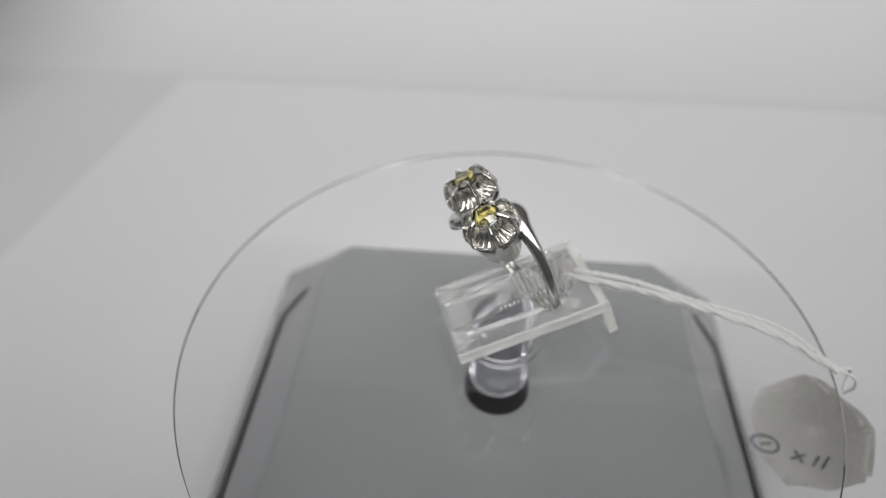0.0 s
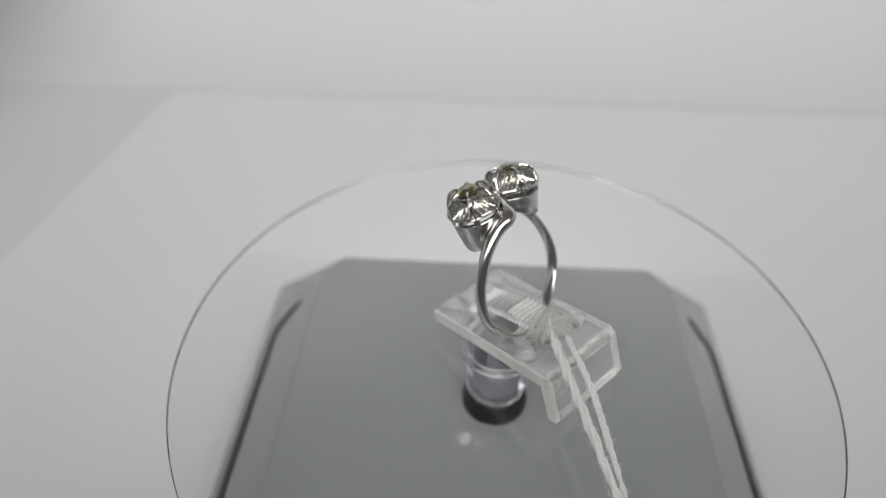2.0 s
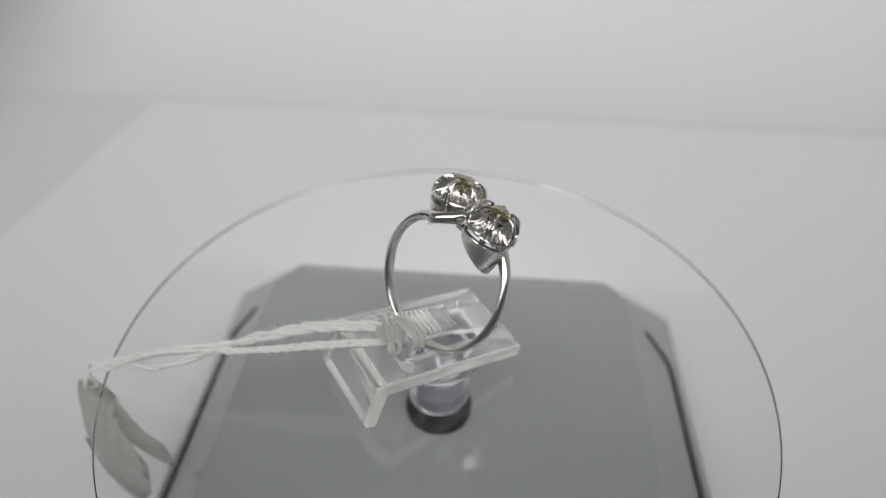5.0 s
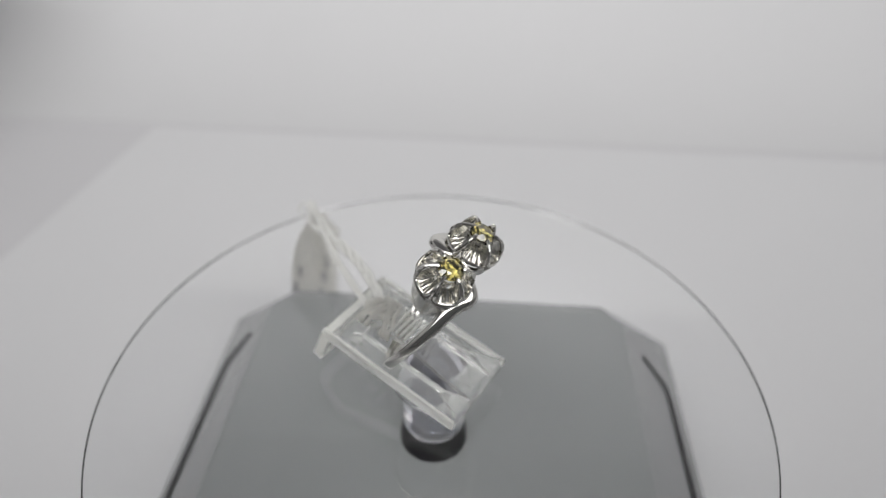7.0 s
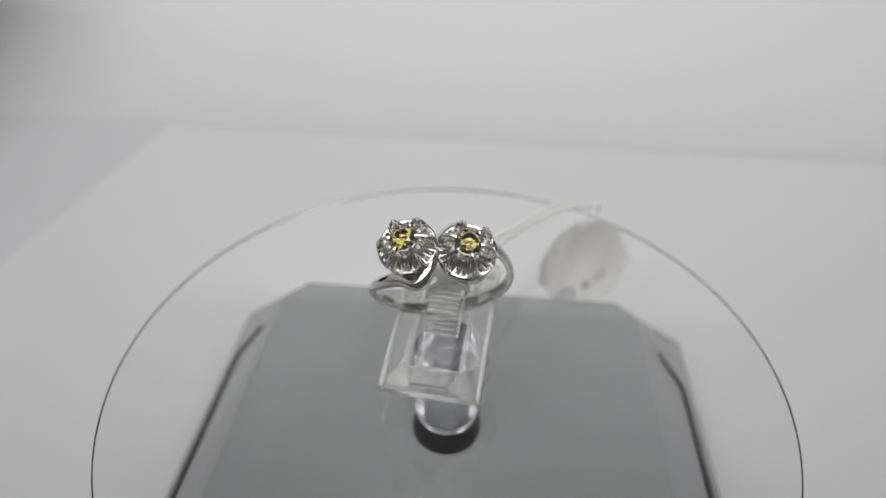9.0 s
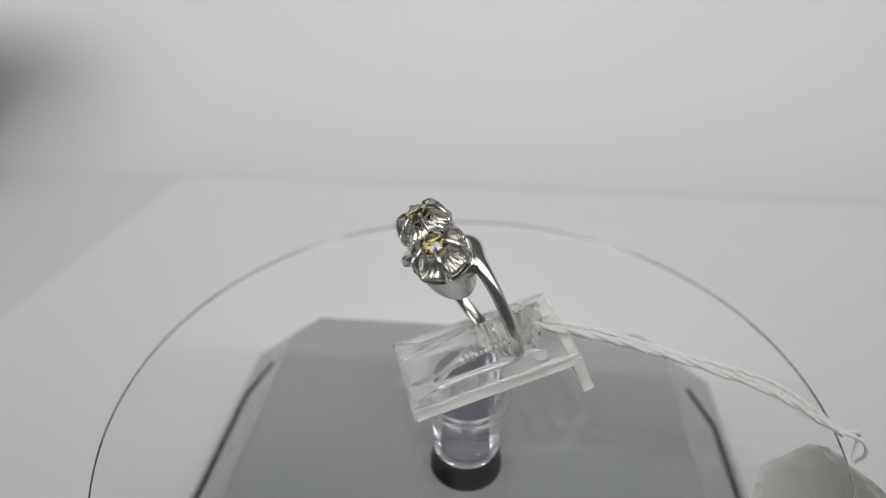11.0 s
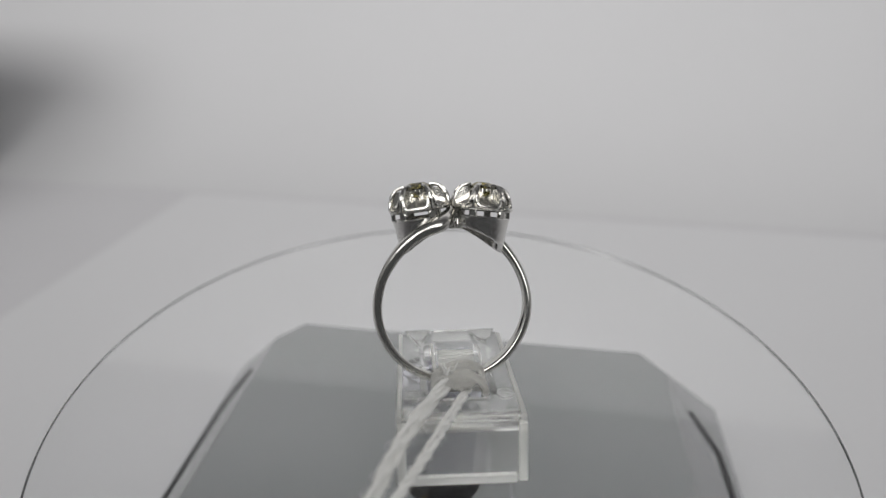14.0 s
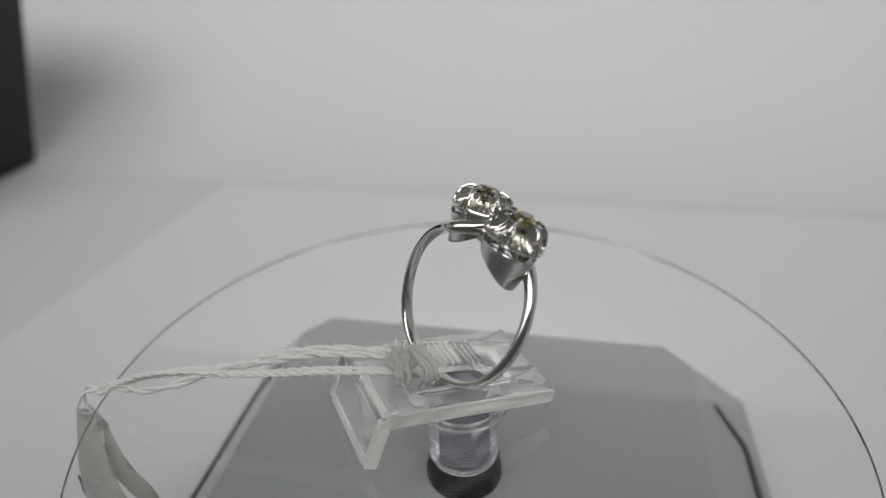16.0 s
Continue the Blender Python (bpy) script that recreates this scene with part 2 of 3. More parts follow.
def post():
    ob = thing("post", "clear acrylic post on a black hub in the disc's centre", "post")
    part("tube", tube_mesh(), ROD_ACRYLIC, ob, "clear acrylic rod")
    part("shaft", lathe([(0, -10.6), (2.1, -10.6), (2.1, 0.9), (1.8, 1.3), (0, 1.3)], 6), SHAFT, ob, "dark hexagonal metal shaft inside the rod", smooth=0)
    part("seat_ring", lathe([(4.0, -10.93), (4.75, -10.93), (4.75, -10.84), (4.0, -10.84)], 64, closed=True), PALE_PLASTIC, ob, "pale ring under the clear rod")
    part("hub", lathe([(0, BOX_TOP + 0.05), (5.5, BOX_TOP + 0.05), (5.5, -14.2), (5.2, -13.8), (5.15, -11.6), (4.8, -10.95), (0, -10.95)], 64), DARK_PLASTIC, ob, "glossy black hub")
    return ob


# the clip's frame: s along it (towards the cord), w across, h above its plate
CLIP_AZ = radians(19.9)
CLIP_TILT = math.atan(0.235)
_d = Vector((math.cos(CLIP_AZ) * math.cos(CLIP_TILT), math.sin(CLIP_AZ) * math.cos(CLIP_TILT), math.sin(CLIP_TILT)))
_w = Vector((-math.sin(CLIP_AZ), math.cos(CLIP_AZ), 0))
CLIP = basis(_d, _w, _d.cross(_w), Vector((-9.06, -1.89, 4.0)))


def clip():
    ob = thing("display_clip", "clear moulded acrylic ring clip on the post", "ring clip")
    L, W2, T = 23.85, 7.1, 1.7
    # plate with a U-shaped slot round the tongue
    slot0, slot1, sw = 4.2, 19.0, 3.6
    xs, ys = (0, slot0, slot1, L), (-W2, -sw, sw, W2)
    bm = bmesh.new()
    grid = {(i, j, k): bm.verts.new((xs[i], ys[j], -T * k)) for i in range(4) for j in range(4) for k in range(2)}
    solid = [(i, j) for i in range(3) for j in range(3) if (i, j) != (1, 1)]
    for i, j in solid:
        for k in range(2):
            bm.faces.new([grid[q] for q in ((i, j, k), (i + 1, j, k), (i + 1, j + 1, k), (i, j + 1, k))])
        for di, dj, a, b in ((-1, 0, (i, j), (i, j + 1)), (1, 0, (i + 1, j), (i + 1, j + 1)), (0, -1, (i, j), (i + 1, j)), (0, 1, (i, j + 1), (i + 1, j + 1))):
            if (i + di, j + dj) not in solid:
                bm.faces.new((grid[(*a, 0)], grid[(*b, 0)], grid[(*b, 1)], grid[(*a, 1)]))
    bmesh.ops.recalc_face_normals(bm, faces=bm.faces)
    bmesh.ops.bevel(bm, geom=[e for e in bm.edges if e.calc_face_angle(0) > 0.5], offset=0.18, segments=2, affect="EDGES", profile=0.5)
    part("plate", move(bm, CLIP), MOULDED, ob, "clear moulded plate with a slot")
    # raised rim along the slot
    for s in (-1, 1):
        part("slot_rim", move(box((14.6, 0.7, 0.6), (11.4, s * 4.1, 0.3), bevel=0.12), CLIP), MOULDED, ob, "clear raised rib")
        wedge = prism([(0.5, s * 2.7), (0.5, s * 6.3), (5.4, s * 4.3)], 0, 0.75, 0.12)
        part("nose_wedge", move(wedge, CLIP), MOULDED, ob, "clear triangular boss")
        part("peg", move(move(lathe([(0, 0), (1.05, 0), (1.05, 0.45), (0.7, 0.45), (0.7, 0.2), (0, 0.2)], 24), Matrix.Translation((18.9, s * 5.3, 0))), CLIP), MOULDED, ob, "small round mould mark")
    # the springing tongue
    path = spline([(1.0, 0, 0.05), (5.0, 0, 0.35), (8.5, 0, 1.0), (11.5, 0, 1.5), (15.5, 0, 1.6), (20.0, 0, 1.2)], 8)
    bm = bmesh.new()
    rows = []
    for p in path:
        rows.append([bm.verts.new(p + Vector(o)) for o in ((0, -2.6, 0), (0, 2.6, 0), (0, 2.6, 0.8), (0, -2.6, 0.8))])
    for a, b in zip(rows, rows[1:]):
        for k in range(4):
            bm.faces.new((a[k], a[(k + 1) % 4], b[(k + 1) % 4], b[k]))
    bm.faces.new(rows[0])
    bm.faces.new(rows[-1][::-1])
    part("tongue", move(bm, CLIP), MOULDED, ob, "clear springing tongue")
    for k in range(10):
        s = 8.8 + 0.82 * k
        z = 1.85 + 0.55 * min(1.0, (s - 8.5) / 4)
        part("ridge", move(box((0.36, 4.4, 0.6), (s, 0, z + 0.12), bevel=0.1, segments=1), CLIP), ACRYLIC if k < 4 else FROSTED, ob)
    for k in range(12):
        part("tooth", move(box((0.35, 0.4, 0.5), (8.6 + 0.7 * k, -2.75, 2.0 + 0.035 * k), bevel=0.1, segments=1), CLIP), FROSTED, ob)
    # the leg turned down at the tail
    lean = Matrix.Rotation(radians(-9), 3, "Y")
    part("leg", move(box((1.5, 2 * W2, 6.9), (L - 0.15, 0, -4.1), lean, bevel=0.2), CLIP), MOULDED, ob, "clear down-turned leg")
    # frosted cut edges of plate and leg
    for s in (-1, 1):
        part("plate_edge", move(box((23.0, 0.6, 1.85), (11.75, s * 6.9, -0.85), bevel=0.2), CLIP), FROSTED, ob, "milky plate edge")
        part("leg_edge", move(box((1.62, 1.0, 6.6), (L - 0.15, s * 6.68, -4.1), lean, bevel=0.2), CLIP), FROSTED, ob, "milky leg edge")
    part("leg_edge", move(box((1.62, 12.0, 0.95), Vector((L - 0.15, 0, -4.1)) + lean @ Vector((0, 0, -3.02)), lean, bevel=0.2), CLIP), FROSTED, ob, "milky leg edge")
    part("speck", move(lathe([(0, 0), (0.16, 0), (0.1, 0.06), (0, 0.06)], 10), CLIP @ Matrix.Translation((21.6, 5.4, 0.0))), DARK_PLASTIC, ob, "tiny dark speck")
    return ob


# the ring's frame: v across the two flowers, n along the finger, u up
RC = Vector((0.47, 1.53, 15.85))
_n = Vector((0.7464, 0.5267, 0.4067)).normalized()
_u = Vector((-0.3895, -0.1497, 0.9088))
_u = (_u - _n * _u.dot(_n)).normalized()
_v = _n.cross(_u)
RING = basis(_v, _n, _u, RC)


def shank_point(a):
    """The band's middle at the angle a (degrees) from the top; positive towards v."""
    s = 1 if a >= 0 else -1
    x = abs(a)
    if x < 19:
        lift = 0.2 + 1.95 * (0.5 - 0.5 * math.cos(math.pi * x / 19))
    elif x < 113:
        lift = 2.15 * (0.5 + 0.5 * math.cos(math.pi * (x - 19) / 94))
    else:
        lift = 0.0
    # the lobe in which each arm swings out round its flower before it turns in between them
    lobe = math.exp(-((x - 13) / 11) ** 2)
    lift = lift * 0.85 + 1.0 * lobe if s > 0 else -lift * 1.3 - 1.5 * lobe
    r = 9.52 + 0.30 * max(0.0, 1 - x / 55) + 0.75 * max(0.0, 1 - x / 16) - 0.28 * max(0.0, -math.cos(radians(a))) ** 2
    return Vector((r * math.sin(radians(a)), lift, r * math.cos(radians(a))))


def band(a0, a1, n, w):
    """A rounded strip of the shank between two angles; w: half width by the angle."""
    bm = bmesh.new()
    rows = []
    for i in range(n + 1):
        a = a0 + (a1 - a0) * i / n
        p = shank_point(a)
        out = Vector((math.sin(radians(a)), 0, math.cos(radians(a))))
        e = 0.5 if a > 0 else -0.5
        t = (shank_point(a + e) - shank_point(a - e if abs(a - e) > 0.01 else a)).normalized()
        side = out.cross(t).normalized()
        if side.y < 0:
            side = -side
        h, thick = w(abs(a)), 0.60 + 0.46 * max(0, 1 - abs(a) / 65)
        ring = []
        for k in range(20):
            q = 2 * math.pi * k / 20
            c, sn = math.cos(q), math.sin(q)
            c = math.copysign(abs(c) ** 0.8, c)
            ring.append(bm.verts.new(p + side * h * c + out * thick * (sn if sn > 0 else math.copysign(abs(sn) ** 0.5, sn) * 0.75)))
        rows.append(ring)
    for a, b in zip(rows, rows[1:]):
        for k in range(20):
            bm.faces.new((a[k], a[(k + 1) % 20], b[(k + 1) % 20], b[k]))
    bm.faces.new(rows[0])
    bm.faces.new(rows[-1][::-1])
    return bm


def gem_mesh():
    """A round brilliant, girdle at z = 0."""
    bm = bmesh.new()
    r, n = 1.62, 8
    def circle(q, z, turn, count):
        return [bm.verts.new((q * math.cos(2 * math.pi * (k + turn) / count), q * math.sin(2 * math.pi * (k + turn) / count), z)) for k in range(count)]

    table, star = circle(0.88, 0.56, 0.0, n), circle(1.24, 0.34, 0.5, n)
    gird, low = circle(r, 0.04, 0.0, 2 * n), circle(r, -0.06, 0.0, 2 * n)
    pav = circle(0.46, -1.02, 0.5, n)
    tip = bm.verts.new((0, 0, -1.42))
    bm.faces.new(table)
    for k in range(n):
        j = (k + 1) % n
        bm.faces.new((table[k], star[k], table[j]))
        bm.faces.new((star[k], gird[(2 * k + 1) % 16], gird[(2 * k + 2) % 16]))
        bm.faces.new((star[k], gird[2 * k], gird[2 * k + 1]))
        bm.faces.new((table[k], star[k - 1], gird[2 * k], star[k]))
        bm.faces.new((pav[k], low[2 * k + 1], low[2 * k]))
        bm.faces.new((pav[k], low[(2 * k + 2) % 16], low[2 * k + 1]))
        bm.faces.new((pav[k], low[2 * k], pav[k - 1], tip))
    for k in range(16):
        j = (k + 1) % 16
        bm.faces.new((gird[k], low[k], low[j], gird[j]))
    return bm


def dome(z):
    """The flower's outer radius at the height z above the stone's girdle."""
    q = min(1.0, max(0.0, (z + 2.3) / 2.7))
    return 3.45 - 1.15 * q ** 2.6


def flower(ring, m, spin, s):
    """One flower setting with its stone; m: its frame, z along the stone's axis, girdle at 0; s: its side of the ring."""
    # collet: the tapering cup under the flower, cut to the curve of the finger
    bm = bmesh.new()
    seg, rows = 48, []

    def foot(r, a):
        v = 3.83 + r * math.cos(a) * s
        return max(-7.2, math.sqrt(max(0.5, 9.55 ** 2 - v * v)) - 13.95)

    for r, f in ((2.9, None), (3.3, -3.15), (3.36, -3.25), (3.25, 0.15), (3.1, 0.5), (2.95, 0.85), (2.85, 1.0), (2.5, 1.0), (2.6, 0.5), (2.85, -3.25)):
        row = []
        for k in range(seg):
            a = 2 * math.pi * k / seg
            z = -3.1 if f is None else f if f < 0 else -3.25 + f * (foot(r, a) + 3.25)
            row.append(bm.verts.new((r * math.cos(a), r * math.sin(a), z)))
        rows.append(row)
    for a, b in zip(rows, rows[1:] + rows[:1]):
        for k in range(seg):
            bm.faces.new((a[k], a[(k + 1) % seg], b[(k + 1) % seg], b[k]))
    head = part("flower_setting", move(bm, m), WHITE_GOLD_BRUSHED, ring, "white gold flower setting with an open gallery")
    m = m @ Matrix.Rotation(radians(spin), 4, "Z")
    # gallery rail
    part("gallery_rail", move(lathe([(2.9, -2.22), (3.42, -2.22), (3.52, -2.34), (3.42, -2.46), (2.9, -2.46)], 48, closed=True), m), WHITE_GOLD, head)
    for k in range(6):
        a = radians(60 * k + 30)
        part("gallery_post", move(box((0.5, 0.85, 0.9), (3.2 * math.cos(a), 3.2 * math.sin(a), -2.8), Matrix.Rotation(a, 3, "Z"), bevel=0.1, segments=1), m), WHITE_GOLD, head)
    # six fluted hollow petals that fall away from the stone, each pierced under the girdle
    for p in range(6):
        bm = bmesh.new()
        rows = []
        steps = 42
        for i in range(steps + 1):
            q = i / steps
            a = radians(60 * p - 29.5 + 59 * q)
            wall = abs(2 * q - 1) ** 9
            row = []
            for j in range(9):
                f = j / 8
                z = 0.0 - 2.2 * f
                inner = 1.75 + 1.5 * f ** 2.6
                flute = (1 - wall) * 0.34 * f * (1.06 - f * f) * (1 - 2 * abs(math.sin(math.pi * 4 * q + 0.3 * p)))
                r = inner + (dome(z) - inner) * wall + flute
                row.append(bm.verts.new((r * math.cos(a), r * math.sin(a), z + 0.5 * flute)))
            rows.append(row)
        for a, b in zip(rows, rows[1:]):
            mid = abs(rows.index(a) - steps / 2) / (steps / 2)
            for k in range(8):
                if not (1 <= k <= 4 - 5 * mid and mid < 0.45):
                    bm.faces.new((a[k], a[k + 1], b[k + 1], b[k]))
        bmesh.ops.delete(bm, geom=[v for v in bm.verts if not v.link_faces], context="VERTS")
        bmesh.ops.solidify(bm, geom=bm.faces[:], thickness=0.08)
        part("petal", move(bm, m), BRIGHT_GOLD, head, smooth=50)
        # the U-shaped wire that frames the petal
        loop = []
        for i in range(33):
            q = -1 + 2 * i / 32
            z = -2.12 + 2.3 * abs(q) ** 4
            a = radians(60 * p + 28 * math.copysign(abs(q) ** 0.55, q))
            loop.append((dome(z) * math.cos(a), dome(z) * math.sin(a), z))
        part("petal_wire", move(sweep(loop, 0.20, 8), m), WHITE_GOLD, head)
    # prongs from the gallery to the stone
    for p in range(6):
        a = radians(60 * p + 30)
        line = [(r * math.cos(a), r * math.sin(a), z) for r, z in ((3.42, -2.3), (3.4, -1.2), (3.05, -0.25), (2.4, 0.22), (1.8, 0.42), (1.5, 0.38))]
        part("prong", move(sweep(spline(line, 4), lambda q: 0.15 + 0.13 * q ** 2, 8), m), WHITE_GOLD, head)
    part("inner_cup", move(lathe([(1.35, -0.85), (1.5, -0.85), (1.2, -2.3), (1.0, -2.3)], 32, closed=True), m), WHITE_GOLD, head)
    part("gemstone", move(gem_mesh(), m @ Matrix.Translation((0, 0, 0.22))), GEM, head, "faceted round champagne-yellow stone", smooth=0)


def ring():
    ob = thing("ring", "white gold two-stone bypass ring with champagne stones", "ring")
    wide = lambda x: 0.74 + 0.22 * max(0.0, -math.cos(radians(x))) + 0.46 * math.exp(-((x - 18) / 24) ** 2) - 0.3 * max(0.0, 1 - x / 8)
    part("shank", move(merge(band(2, 180, 110, wide), band(-2, -180, 110, wide)), RING), WHITE_GOLD, ob, "polished white gold bypass band", smooth=75)
    for k in range(4):
        x = -0.55 + 0.36 * k
        part("joint_ridge", move(sweep([(x, 0.2, 10.75), (x, 1.0, 10.45), (x, 1.15, 9.6), (x, 0.9, 9.0)], 0.16, 8), RING), WHITE_GOLD, ob)
        part("joint_ridge", move(sweep([(x, -0.2, 10.75), (x, -1.0, 10.45), (x, -1.15, 9.6), (x, -0.9, 9.0)], 0.16, 8), RING), WHITE_GOLD, ob)
    for s, spin, along, high in ((1, 8, -1.5, 13.72), (-1, 25, 0.0, 13.55)):
        tilt = Matrix.Rotation(radians(7 * s), 4, "Y")
        m = RING @ Matrix.Translation((3.89 * s, along, high)) @ tilt @ Matrix.Scale(1.05, 4)
        flower(ob, m, spin, s)
    return ob


def cord():
    ob = thing("cord", "white twisted cotton cord tied to the ring clip", "cord")
    k0 = CLIP @ Vector((19.3, 0, 1.9))
    mid, end = Vector((27.3, 1.2, 8.7)), Vector((49.0, -4.5, 2.5))
    rng = random.Random(4)
    for c in range(4):
        o = Vector(((c - 1.5) * 0.25, (-1.5, -1.0, 1.1, 1.5)[c], (0.8, 0.3, -0.2, -0.5)[c]))
        way = spline([k0 + o * 0.8, k0.lerp(mid, 0.5) + o * 1.0 + Vector((0, 0, 0.7)), mid + o * 0.6, mid.lerp(end, 0.55) + Vector((0.4, 0.8, 1.0)) + Vector((0, (0.9, -1.0, 0.1, -0.3)[c], (-0.9, 0.1, 1.0, 0.3)[c])), end + o * 0.45], 26)
        plies = []
        for s in (0, 1):
            line = []
            for i, p in enumerate(way):
                t = (way[min(i + 1, len(way) - 1)] - way[max(0, i - 1)]).normalized()
                a = t.cross(Vector((0, 0, 1))).normalized()
                b = t.cross(a)
                q = i * (0.3, 0.33, 0.8, 0.75)[c] + s * math.pi + c + 0.25 * math.sin(i * 0.21 + c)
                line.append(p + (a * math.cos(q) + b * math.sin(q)) * (0.24, 0.22, 0.13, 0.14)[c] + Vector((rng.uniform(-1, 1), rng.uniform(-1, 1), rng.uniform(-1, 1))) * 0.07)
            plies.append(sweep(line, (0.30, 0.28, 0.2, 0.2)[c], 8))
        part("strand", merge(*plies), CORD, ob, "two-ply white cotton strand")
        hairs = bmesh.new()
        for i in range((1500, 1400, 500, 500)[c]):
            p = way[rng.randrange(1, len(way) - 1)] + Vector([rng.gauss(0, (0.34, 0.34, 0.2, 0.2)[c]) for k in range(3)])
            d = Vector([rng.uniform(-1, 1) for k in range(3)]) * rng.uniform(0.3, 0.95)
            side = d.cross(Vector((0.3, 0.5, 0.8))).normalized() * 0.022
            a, b, e = hairs.verts.new(p - side), hairs.verts.new(p + side), hairs.verts.new(p + d)
            up = hairs.verts.new(p + side.cross(d).normalized() * 0.03)
            for tri in ((a, b, e), (b, up, e), (up, a, e)):
                hairs.faces.new(tri)
        tagged(part("fuzz", hairs, CORD, ob, "fine loose cotton fibres", smooth=0), kind="stuff")
    # the cord's turns round the tongue, soaked with glue
    for i in range(6):
        at, lean = 16.2 + 0.75 * i + rng.uniform(-0.3, 0.3), rng.uniform(-1.5, 1.5)
        turn = []
        for k in range(25):
            q = math.pi * (1.1 - 1.2 * k / 24)
            turn.append(CLIP @ Vector((at + lean * math.cos(q) + 0.12 * math.sin(5 * q + i), 2.9 * math.cos(q), 1.35 + (1.55 + 0.15 * rng.random()) * math.sin(q))))
        part("cord_turn", sweep(turn, lambda q: 0.26 + 0.16 * math.sin(9 * q) ** 2, 8), KNOT_GLUE, ob, "glue-soaked turn of cotton")
    bm = bmesh.new()
    bmesh.ops.create_icosphere(bm, subdivisions=4, radius=1.0)
    for v in bm.verts:
        v.co = Vector((v.co.x * 2.0, v.co.y * 2.0, v.co.z * 0.7)) * (1 + 0.3 * noise.noise(v.co * 2.4) + 0.12 * noise.noise(v.co * 7))
    part("knot", move(bm, CLIP @ Matrix.Translation((19.2, 0, 2.3))), KNOT_GLUE, ob, "glue-stiffened creamy cotton knot")
    hairs = bmesh.new()
    for i in range(700):
        p = CLIP @ Vector((rng.uniform(15, 21), rng.gauss(0, 1.7), 2.7 + rng.gauss(0, 0.35)))
        d = Vector((rng.uniform(-1, 1), rng.uniform(-1, 1), rng.uniform(-0.3, 1))) * rng.uniform(0.3, 1.0)
        side = d.cross(Vector((0.3, 0.5, 0.8))).normalized() * 0.024
        corners = [hairs.verts.new(q) for q in (p - side, p + side, p + side.cross(d).normalized() * 0.03, p + d)]
        for tri in ((0, 1, 3), (1, 2, 3), (2, 0, 3)):
            hairs.faces.new([corners[k] for k in tri])
    tagged(part("fuzz", hairs, CORD, ob, "fine loose cotton fibres", smooth=0), kind="stuff")
    for i in range(7):
        a = rng.uniform(0, 6.28)
        p = CLIP @ Vector((18 + rng.uniform(-1.2, 1.2), -1.2 + rng.uniform(-1, 1), 2.2))
        tip = p + Vector((0.8 * math.cos(a), 0.8 * math.sin(a), rng.uniform(1.4, 2.6)))
        part("loose_end", sweep(spline([p, p.lerp(tip, 0.5) + Vector((0.2, 0.1, 0.2)), tip], 4), lambda q: 0.22 * (1 - 0.6 * q), 6), CORD, ob)
    # the loop over the disc's edge down to the tag
    for s in (-1, 1):
        loop = spline([end, end + Vector((2.2, 0.8 * s - 0.4, -0.3)), end + Vector((3.2, 1.2 * s, -2.6)), end + Vector((2.6, 0.2 * s - 0.6, -4.6))], 8)
        part("loop", sweep(loop, 0.25, 7), CORD, ob)
    return ob


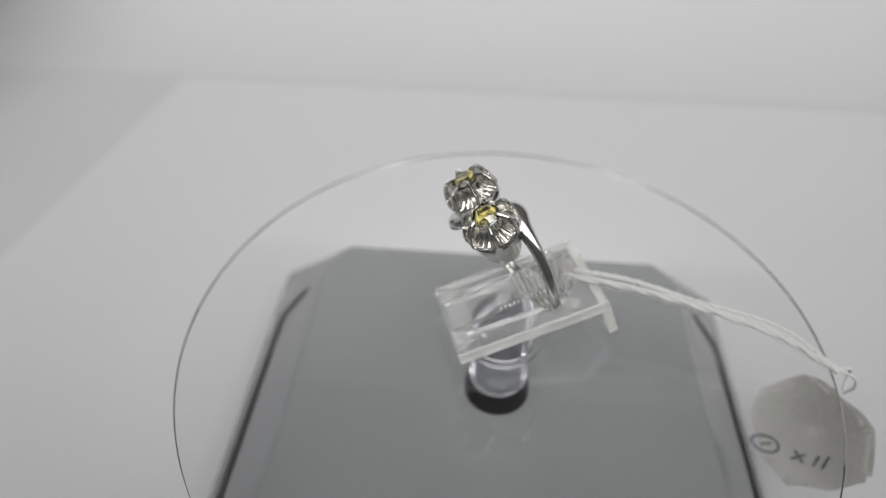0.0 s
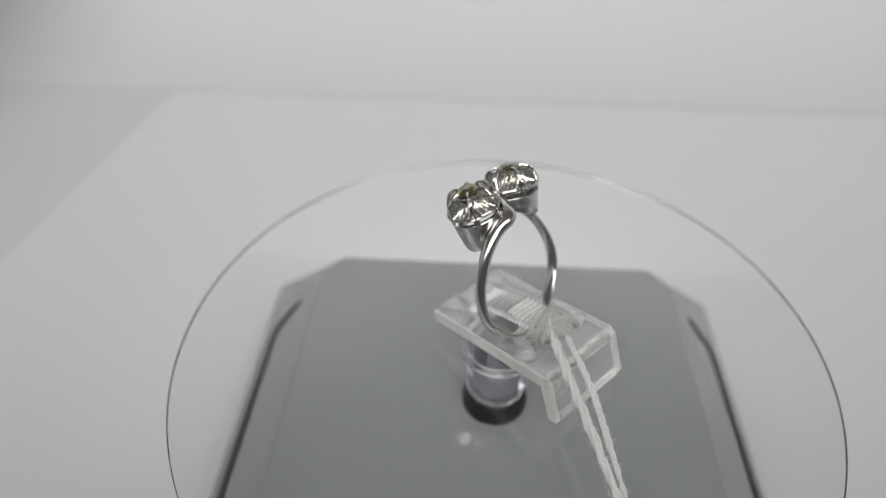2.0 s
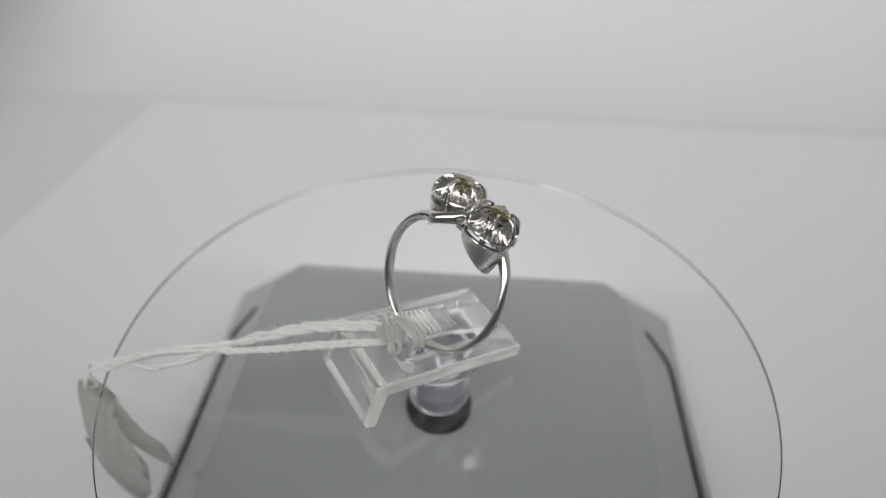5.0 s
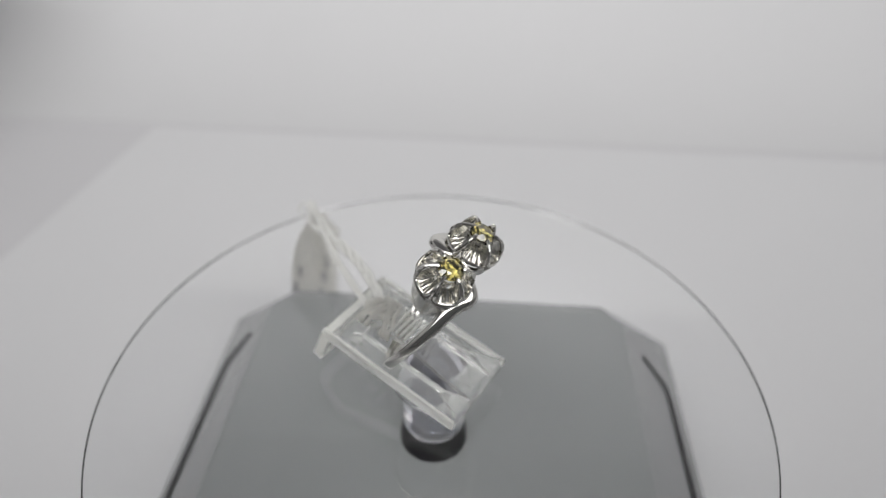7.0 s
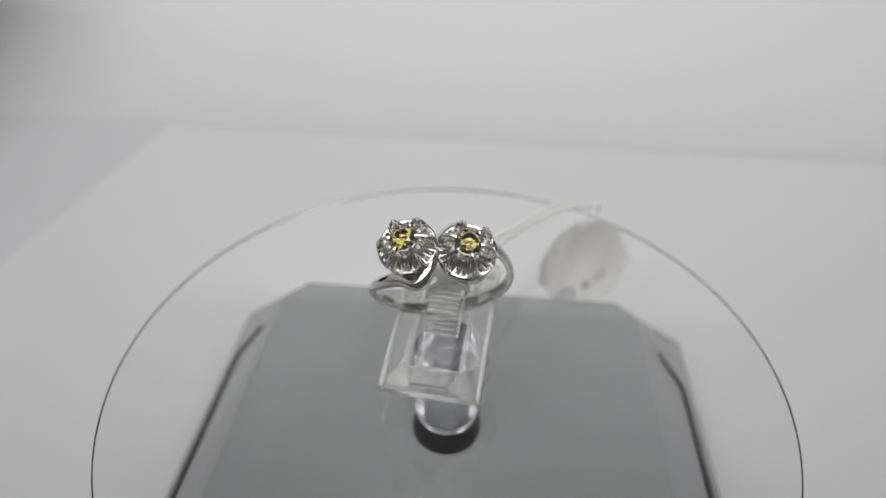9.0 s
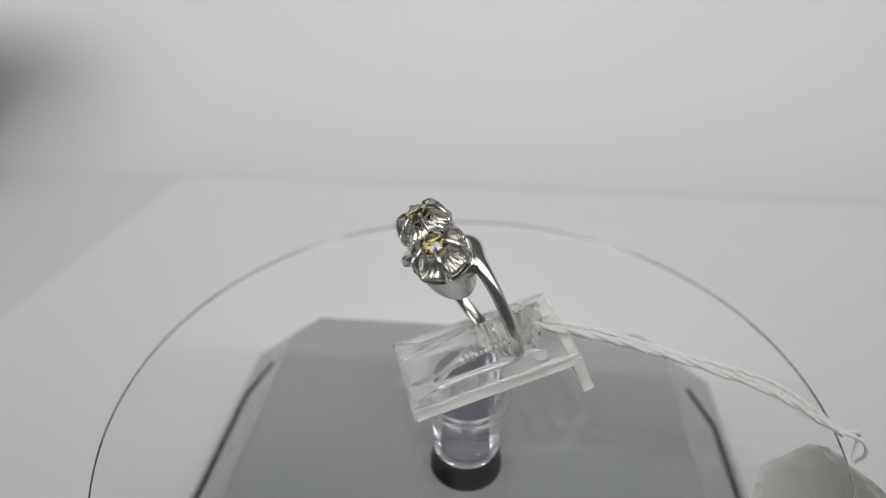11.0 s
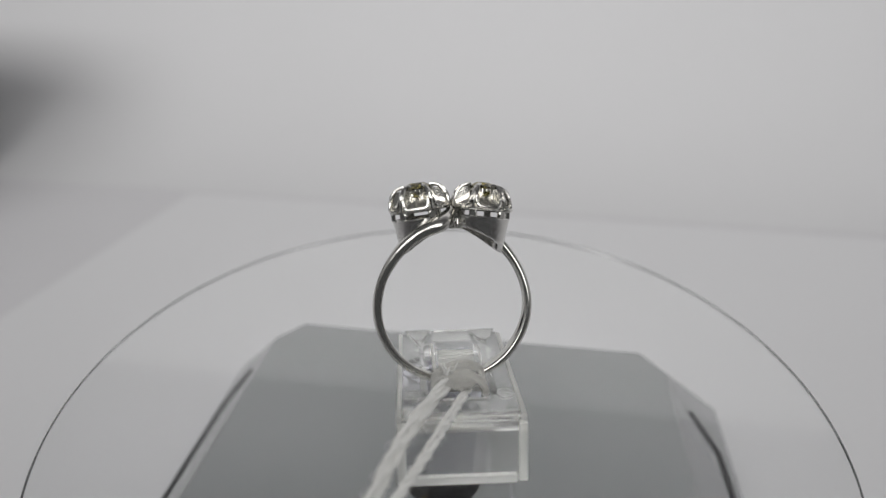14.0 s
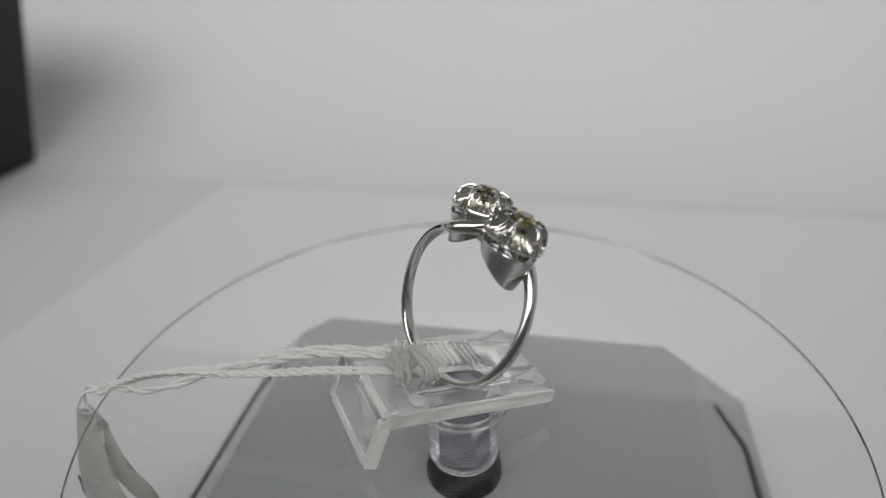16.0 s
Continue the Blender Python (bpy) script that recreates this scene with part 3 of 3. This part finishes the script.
def tag():
    ob = thing("price_tag", "small folded white paper tag hanging below the disc's edge", "tag")
    az = radians(-50)
    along = Vector((math.cos(az), math.sin(az), 0))
    shape = [(-2.2, 0.6), (2.2, 0.4), (4.2, -0.8), (5.2, -3.2), (6.6, -6.0), (4.8, -11.2), (1.2, -14.4), (-2.8, -13.8), (-6.4, -9.6), (-6.8, -5.4), (-4.2, -0.8)]
    edge = [Vector((*a, 0)).lerp(Vector((*b, 0)), k / 6) for a, b in zip(shape, shape[1:] + shape[:1]) for k in range(6)]
    shape = [(p.x + 0.12 * noise.noise(Vector((i * 0.7, 0, 0))), p.y + 0.12 * noise.noise(Vector((0, i * 0.7, 0)))) for i, p in enumerate(edge)]
    for k, (open_, off) in enumerate(((-7, 0.35), (8, -0.35))):
        m = basis(along, Vector((0, 0, 1)), along.cross(Vector((0, 0, 1))), Vector((51.2, -5.6, -4.0))) @ Matrix.Scale(1.44, 4)
        m = m @ Matrix.Rotation(radians(open_), 4, "X")
        bulge = -2.0

        def height(x, y):
            return bulge * max(0.0, 1 - (x / 6.6) ** 2) * max(0.0, 1 - ((y + 6.8) / 7.6) ** 2)

        bm = bmesh.new()
        rows = []
        for f in (1.0, 0.85, 0.68, 0.5, 0.3, 0.12):
            rows.append([bm.verts.new((x * f, (-6.8 + (y + 6.8) * f) * (1.0 if off > 0 else 1.22), off + height(x * f, -6.8 + (y + 6.8) * f))) for x, y in shape])
        for a, b in zip(rows, rows[1:]):
            for i in range(len(a)):
                bm.faces.new((a[i - 1], a[i], b[i], b[i - 1]))
        bm.faces.new(rows[-1])
        bmesh.ops.solidify(bm, geom=bm.faces[:], thickness=0.2)
        leaf = part("leaf", move(bm, m), TAG_PAPER, ob, "creased white paper leaf", smooth=60)
        sgn = 1 if off > 0 else -1

        def written(points):
            out = []
            for x, y in points:
                c, d = math.cos(radians(20)), math.sin(radians(20))
                u, w = -3.2 + c * (x + 3.2) - d * (y + 8.6), -12.0 + d * (x + 3.2) + c * (y + 8.6)
                out.append((u, w, off + height(u, w) + sgn * 0.22))
            return out

        oval = written([(-3.2 + 1.5 * math.cos(q), -8.6 + 1.0 * math.sin(q)) for q in np.linspace(0, 2 * math.pi, 20)])
        part("ink_oval", move(sweep(oval, 0.11, 5, caps=True), m), INK, leaf, "pen-drawn oval")
        for x0, y0, x1, y1 in ((-3.7, -8.9, -2.6, -8.3), (-0.2, -9.2, 1.2, -8.0), (-0.1, -8.0, 1.1, -9.1), (2.2, -8.8, 2.6, -7.4), (3.2, -8.6, 3.6, -6.8)):
            line = written([(x0 + (x1 - x0) * k / 4, y0 + (y1 - y0) * k / 4) for k in range(5)])
            part("ink_bar", move(sweep(line, 0.11, 5), m), INK, leaf)
    return ob


def black_box():
    bm = box((70, 90, 82), (0, 0, 0), bevel=1.5)
    for v in bm.verts:
        if v.co.x > 0:
            v.co.x += 0.33 * (v.co.z + 41)  # the side leans out towards the top
    turn = Matrix.Rotation(radians(-6), 4, "Z")
    corner = turn @ Vector((35, -45, -41))
    move(bm, Matrix.Translation(Vector((-236, 86, FLOOR)) - corner) @ turn)
    return tagged(part("black_box", bm, BLACK_PANEL), "matt black box with a leaning side on the white floor", "box")


surround()
base()
turning = [disc(), post(), clip(), ring(), cord(), tag()]
for ob in (turning[1], turning[2]):
    for piece in ob.children:
        if piece.data.materials[0] in (ACRYLIC, ROD_ACRYLIC, MOULDED, FROSTED):
            piece.visible_shadow = False
black_box()

TURN = -32.78


def motions():
    for ob in turning:
        walk(ob, [(k * 0.5, pose(0, 0, 0, 0, 0, TURN * k * 0.5)) for k in range(33)])


motions()
